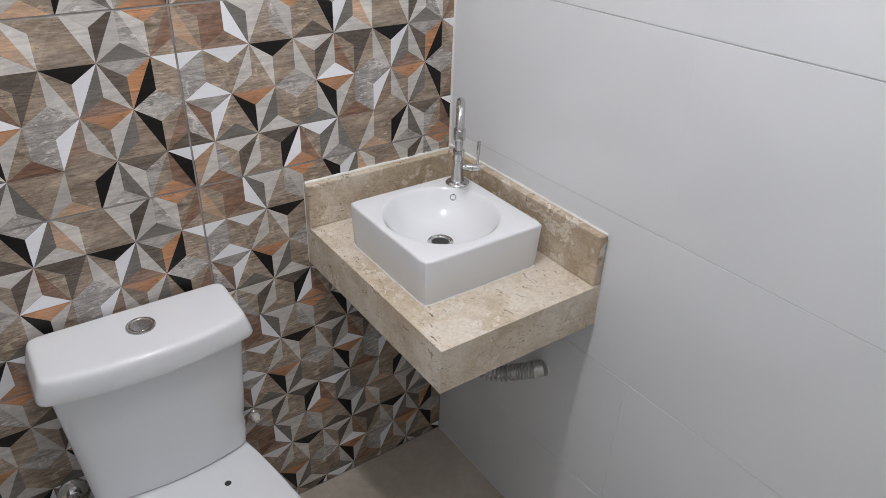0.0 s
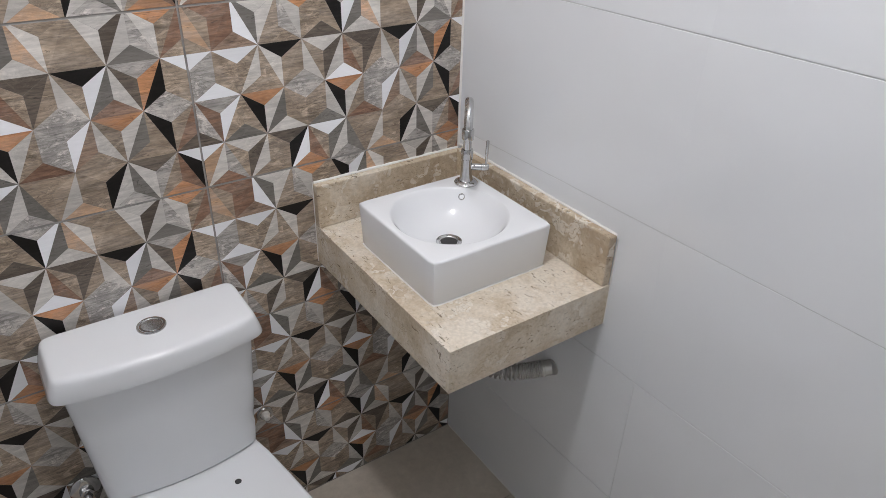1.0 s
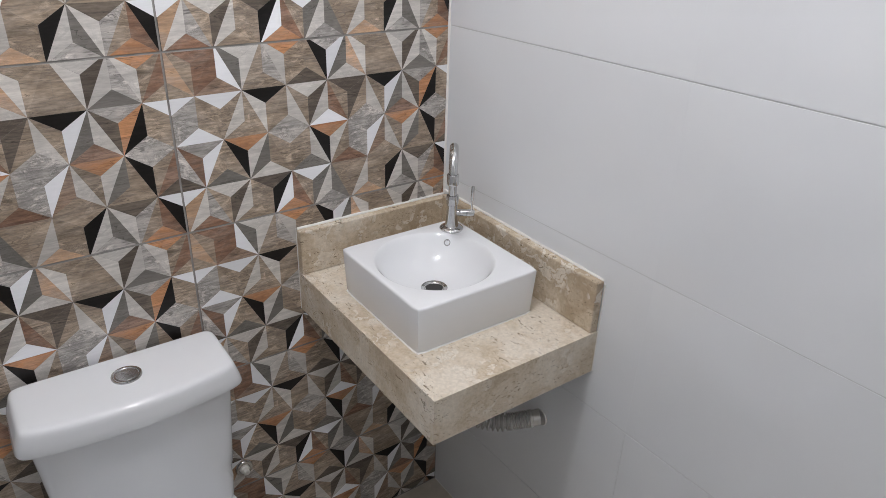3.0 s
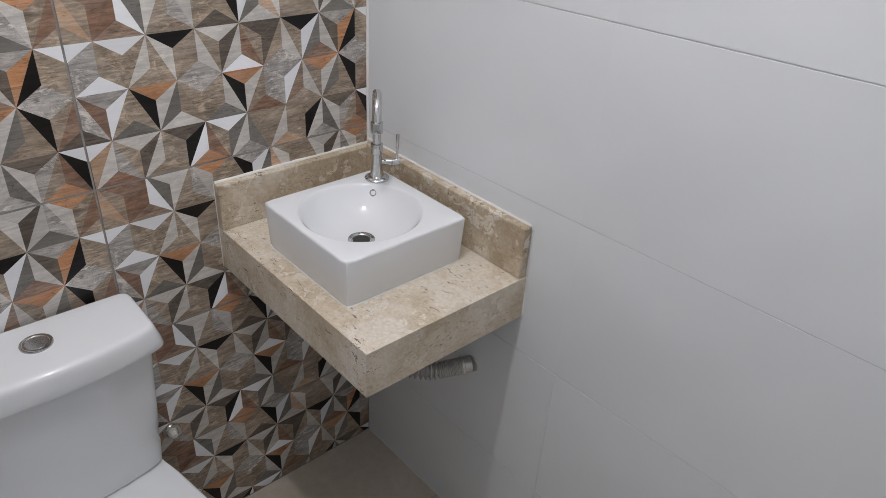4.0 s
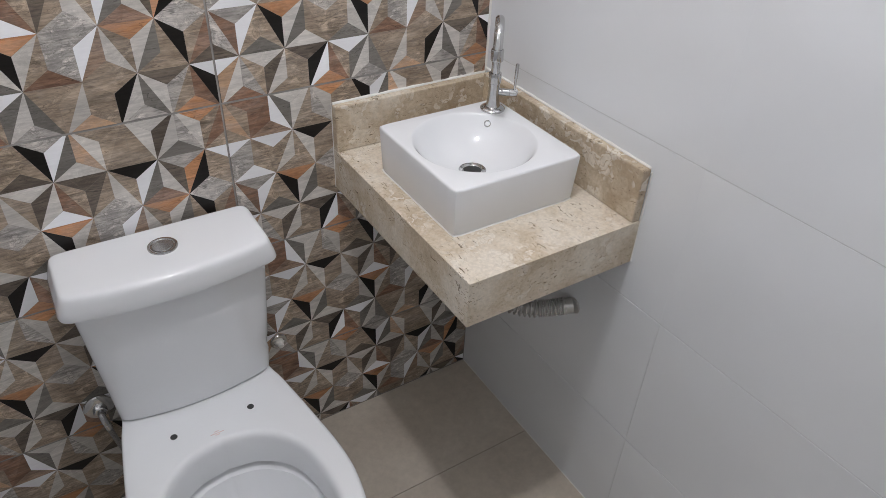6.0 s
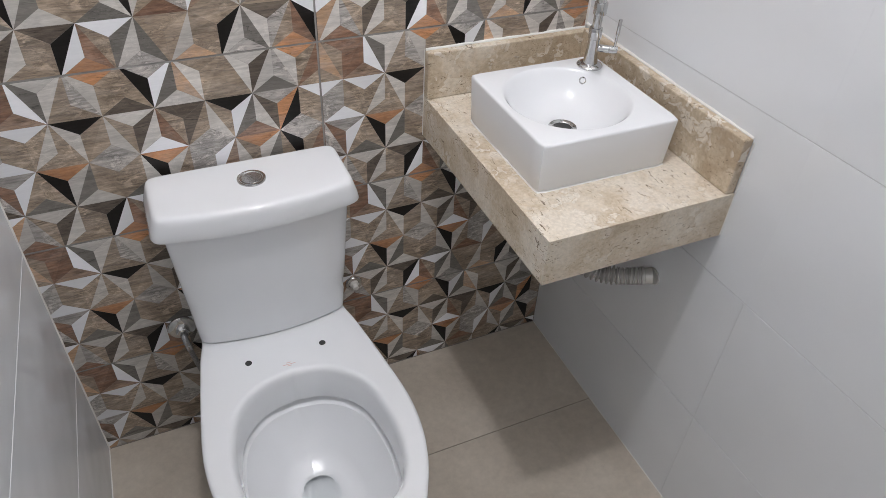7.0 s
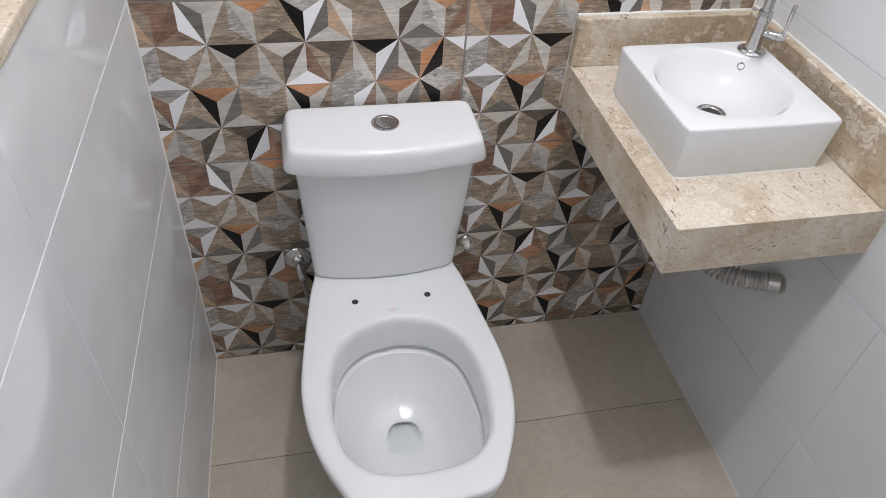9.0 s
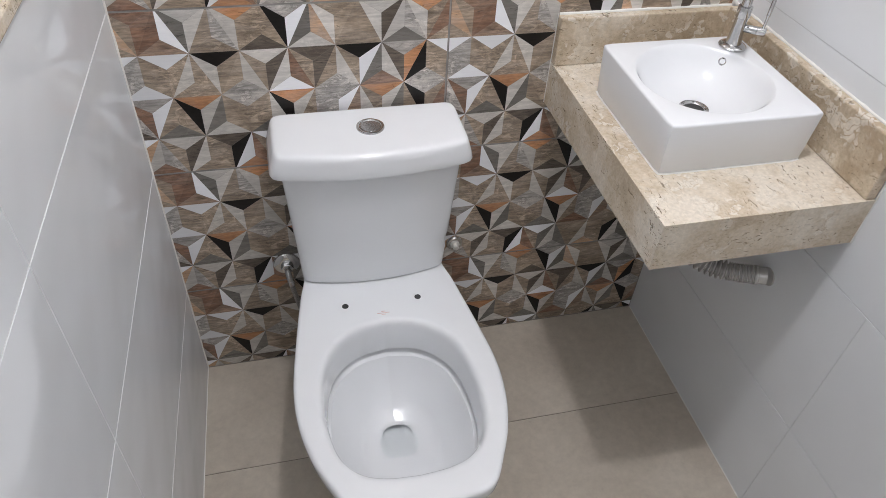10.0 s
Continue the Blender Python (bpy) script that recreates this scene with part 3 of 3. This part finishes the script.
# seat bolt holes: no recess, only dark discs painting their inner shade
for s in (-1, 1):
    c = (OX + 0.001 + s * 0.0765, -0.211, RIM)
    part("bolt_hole_shade", turned([(0.0068, -0.001), (0.0068, 0.0004)], c, n=24), HOLE_SHADE, toilet, "flat dark disc painted as the shade in a seat bolt hole")
mk = (OX - 0.001, -0.243)
for k, (w, dy) in enumerate(((0.009, 0.0045), (0.026, 0.0), (0.009, -0.004))):
    part("printed_bar", box(mk[0] - w / 2, mk[0] + w / 2, mk[1] + dy - 0.0006, mk[1] + dy + 0.0006, RIM + 0.0001, RIM + 0.0005), RED_INK, toilet, "small faded red printed bar")

# ---- water valve and capped outlet on the patterned wall ----
valve = tagged(empty("water_valve"), "chrome wall valve with a braided hose beside the toilet tank", "water valve")
vx, vz = -0.946, 0.335
part("escutcheon", turned([(0.031, 0.0), (0.031, 0.002), (0.029, 0.005), (0.018, 0.009), (0.013, 0.0095)], (vx, 0, vz), (0, -1, 0)), CHROME, valve, smooth=True)
part("hex_nut", turned([(0.0125, 0.008), (0.014, 0.0095), (0.014, 0.021), (0.0125, 0.0225), (0.008, 0.023)], (vx, 0, vz), (0, -1, 0), 6), CHROME, valve)
part("elbow", tube([(vx, -0.02, vz), (vx + 0.0005, -0.03, vz - 0.002), (vx + 0.002, -0.036, vz - 0.012), (vx + 0.004, -0.038, vz - 0.024)], 0.0072, 16, 6), SATIN, valve, smooth=True)
part("hose_ferrule", turned([(0.0066, 0.0), (0.0078, 0.001), (0.0078, 0.014), (0.0066, 0.0155)], (vx + 0.004, -0.038, vz - 0.020), (0.12, -0.05, -1), 14), CHROME, valve, smooth=True)
part("braided_hose", tube([(vx + 0.005, -0.039, vz - 0.032), (vx + 0.014, -0.043, vz - 0.085), (vx + 0.028, -0.050, vz - 0.145), (vx + 0.055, -0.058, vz - 0.185), (vx + 0.095, -0.060, vz - 0.16), (vx + 0.118, -0.060, vz - 0.05), (vx + 0.12, -0.060, vz + 0.06)], 0.0058, 14, 8), BRAID, valve, smooth=True)
plug = tagged(empty("capped_outlet"), "capped water outlet with chrome ring on the patterned wall", "water outlet")
px, pz = -0.547, 0.335
part("ring", turned([(0.021, 0.0), (0.021, 0.002), (0.019, 0.005), (0.013, 0.006), (0.012, 0.002)], (px, 0, pz), (0, -1, 0)), CHROME, plug, smooth=True)
part("cap", turned([(0.0115, 0.001), (0.0115, 0.008), (0.0075, 0.010), (0.0072, 0.02), (0.0055, 0.022)], (px, 0, pz), (0, -1, 0), 8), NYLON, plug, "white nylon cap")

# ---- tiles ----
A, ROW = 0.6 / 7, 0.0858
# facets of the printed pattern, strip by strip: triangles hanging from the upper row (top, left, right) and standing on the lower row (left, right, foot)
HANG = ["BTB LGL OLT SKW TLT LLM OLT", "WTS WTT KLT LTM MTM KTW SMO", "SBW OKL STT OKL SSW OTL SKT", "WKP LTM MTK WTG TTT TTK MLS"]
STAND = ["BPT BWN TST TTM GPL TTT LSG", "STW LTT TLS LBW TLS GLB KTS", "BSM TTG GTL TLG TSB NLT GTT", "LSB LTT WBO LGS LTP LGS TBO"]
STAR = 0.130


def clip(poly, axis, value, keep_above):
    out = []
    for p, q in zip(poly, poly[1:] + poly[:1]):
        ip, iq = (p[axis] >= value) == keep_above, (q[axis] >= value) == keep_above
        if ip:
            out.append(p)
        if ip != iq:
            s = (value - p[axis]) / (q[axis] - p[axis])
            out.append(p.lerp(q, s))
    return out


def facets():
    """All facets of one print, in tile coordinates: x from the left edge, z down from the top edge."""
    for s in range(4):
        odd = s % 2
        hang, stand = HANG[s].split(), STAND[s].split()
        for k in range(-1, 8):
            j = (-1.5 if not odd else -2.0) + k
            v = lambda i, r: Vector((STAR + i * A, -r * ROW))
            a, b, c = v(j, s), v(j + 1, s), v(j + 0.5, s + 1)
            m = (a + b + c) / 3
            code = hang[k % 7]
            yield code[0], [a, b, m]
            yield code[1], [a, m, c]
            yield code[2], [m, b, c]
            i = (-1.5 if not odd else -1.0) + k
            a, b, c = v(i - 0.5, s + 1), v(i + 0.5, s + 1), v(i, s)
            m = (a + b + c) / 3
            code = stand[k % 7]
            yield code[0], [a, m, c]
            yield code[1], [m, b, c]
            yield code[2], [a, b, m]


def patterned_tile(x0, x1, zt, zb, ox, oz):
    """A tile piece of the patterned wall; the print starts at ox, oz."""
    bm = bmesh.new()
    mid = Vector(((x0 + x1) / 2, 0, (zt + zb) / 2))
    e = 0.0008
    rim = [(x0, zb), (x1, zb), (x1, zt), (x0, zt)]
    f = [bm.verts.new((x - mid.x + (e if x == x0 else -e), 0.0003, z - mid.z + (e if z == zb else -e))) for x, z in rim]
    g = [bm.verts.new((x - mid.x, 0.0012, z - mid.z)) for x, z in rim]
    h = [bm.verts.new((x - mid.x, SUNK, z - mid.z)) for x, z in rim]
    bm.faces.new(f)
    for a, b in ((f, g), (g, h)):
        for k in range(4):
            bm.faces.new((a[k], a[(k + 1) % 4], b[(k + 1) % 4], b[k]))
    for face in bm.faces:
        face.material_index = len(LETTERS)
    for letter, poly in facets():
        c = sum(poly, Vector((0, 0))) / 3
        poly = [p + (c - p).normalized() * 0.00016 + Vector((ox, oz)) for p in poly]
        for axis, value, above in ((0, x0 + e, True), (0, x1 - e, False), (1, zb + e, True), (1, zt - e, False)):
            poly = clip(poly, axis, value, above) if len(poly) > 2 else []
        if len(poly) > 2:
            face = bm.faces.new([bm.verts.new((p.x - mid.x, 0.0, p.y - mid.z)) for p in poly])
            face.material_index = LETTERS.index(letter)
            face.normal_update()
            if face.normal.y > 0:
                face.normal_flip()
    me = bpy.data.meshes.new("tile")
    bm.to_mesh(me)
    bm.free()
    for m in (*PRINT.values(), TILE_BODY):
        me.materials.append(m)
    ob = new("tile", me)
    ob.location, ob.parent = mid, wall_back


GAP = 0.0022
XG, PITCH, ZG = -0.592, 0.336, 0.2825
for k in range(8):
    top = 0.2805 + 0.3348 * k
    zb, zt = top - 0.3348 + GAP / 2, top - GAP / 2
    for ox in (XG - 0.6 - GAP / 2, XG + GAP / 2):
        patterned_tile(max(ox, LEFT + 0.001), min(ox + 0.6, -0.001), min(zt, TOP), max(zb, 0.001), ox, ZG + k * PITCH)

SHARED = {}


def slab(parent, at, u, v, out, w, h, mat, gap=0.0016, side_gap=0.0009, climb=0.0):
    """A plain tile piece of w by h, centred at a point of the wall's face, facing out; alike pieces share their mesh."""
    key = (tuple(u), tuple(out), round(w, 4), round(h, 4), gap, side_gap, climb, mat.name)
    if key not in SHARED:
        bm = bmesh.new()
        u, v, out = Vector(u), Vector(v), Vector(out)
        rows = []
        for inset, depth in ((0.0004, 0.0), (0.0001, 0.0002), (0.0, 0.0006), (0.0, SUNK)):
            rows.append([bm.verts.new(u * sx * (w / 2 - side_gap / 2 - inset * (1.0 if side_gap > 0.0005 else 0.0)) + v * (sy * (h / 2 - gap / 2 - inset) - climb * sx * w / 2) - out * depth) for sx, sy in ((-1, -1), (1, -1), (1, 1), (-1, 1))])
        bm.faces.new(rows[0])
        for a, b in zip(rows, rows[1:]):
            for k in range(4):
                bm.faces.new((a[k], a[(k + 1) % 4], b[(k + 1) % 4], b[k]))
        bmesh.ops.recalc_face_normals(bm, faces=bm.faces)
        SHARED[key] = bpy.data.meshes.new("tile")
        bm.to_mesh(SHARED[key])
        bm.free()
        if SHARED[key].polygons[0].normal.dot(out) < 0:
            SHARED[key].flip_normals()
        SHARED[key].materials.append(mat)
    ob = new("tile", SHARED[key])
    ob.location, ob.parent = at, parent


COLUMNS = [0.0, -0.612, -1.214, -1.816, FRONT]
LEFT_COLUMNS = [0.0, -0.603, -1.205, -1.807, FRONT]
for z0, z1 in zip(JOINTS, JOINTS[1:]):
    for y1, y0 in zip(COLUMNS, COLUMNS[1:]):
        low = -0.06 if z0 == 0.0 else z0
        slab(wall_right, (0, (y0 + y1) / 2, (low + z1) / 2 - CLIMB * (y0 + y1) / 2), (0, 1, 0), (0, 0, 1), (-1, 0, 0), y1 - y0, z1 - low, GLAZE, 0.0018, 0.0009 if z1 < 0.7 else 0.0001, CLIMB)
    for y1, y0 in zip(LEFT_COLUMNS, LEFT_COLUMNS[1:]):
        # round the recess the left wall's tiles are cut
        pieces = [(y0, y1, z0, z1)]
        if z1 > NZ0 and z0 < NZ1 and y0 < NY1 and y1 > NY0:
            pieces = [(max(y0, NY1), y1, z0, z1), (y0, min(y1, NY0), z0, z1), (max(y0, NY0), min(y1, NY1), z0, min(z1, NZ0)), (max(y0, NY0), min(y1, NY1), max(z0, NZ1), z1)]
        for a, b, c, d in pieces:
            if b - a > 0.01 and d - c > 0.01:
                slab(wall_left, (LEFT, (a + b) / 2, (c + d) / 2), (0, 1, 0), (0, 0, 1), (1, 0, 0), b - a, d - c, GLAZE, 0.0034, 0.0024)
for x0, x1 in ((LEFT - 0.08, -0.79), (-0.79, 0.0)):
    for y1, y0 in ((0.0, -0.308), (-0.308, -1.11), (-1.11, FRONT)):
        slab(floor, ((x0 + x1) / 2, (y0 + y1) / 2, 0), (1, 0, 0), (0, 1, 0), (0, 0, 1), x1 - x0, y1 - y0, FLOOR, 0.0022, 0.0022)
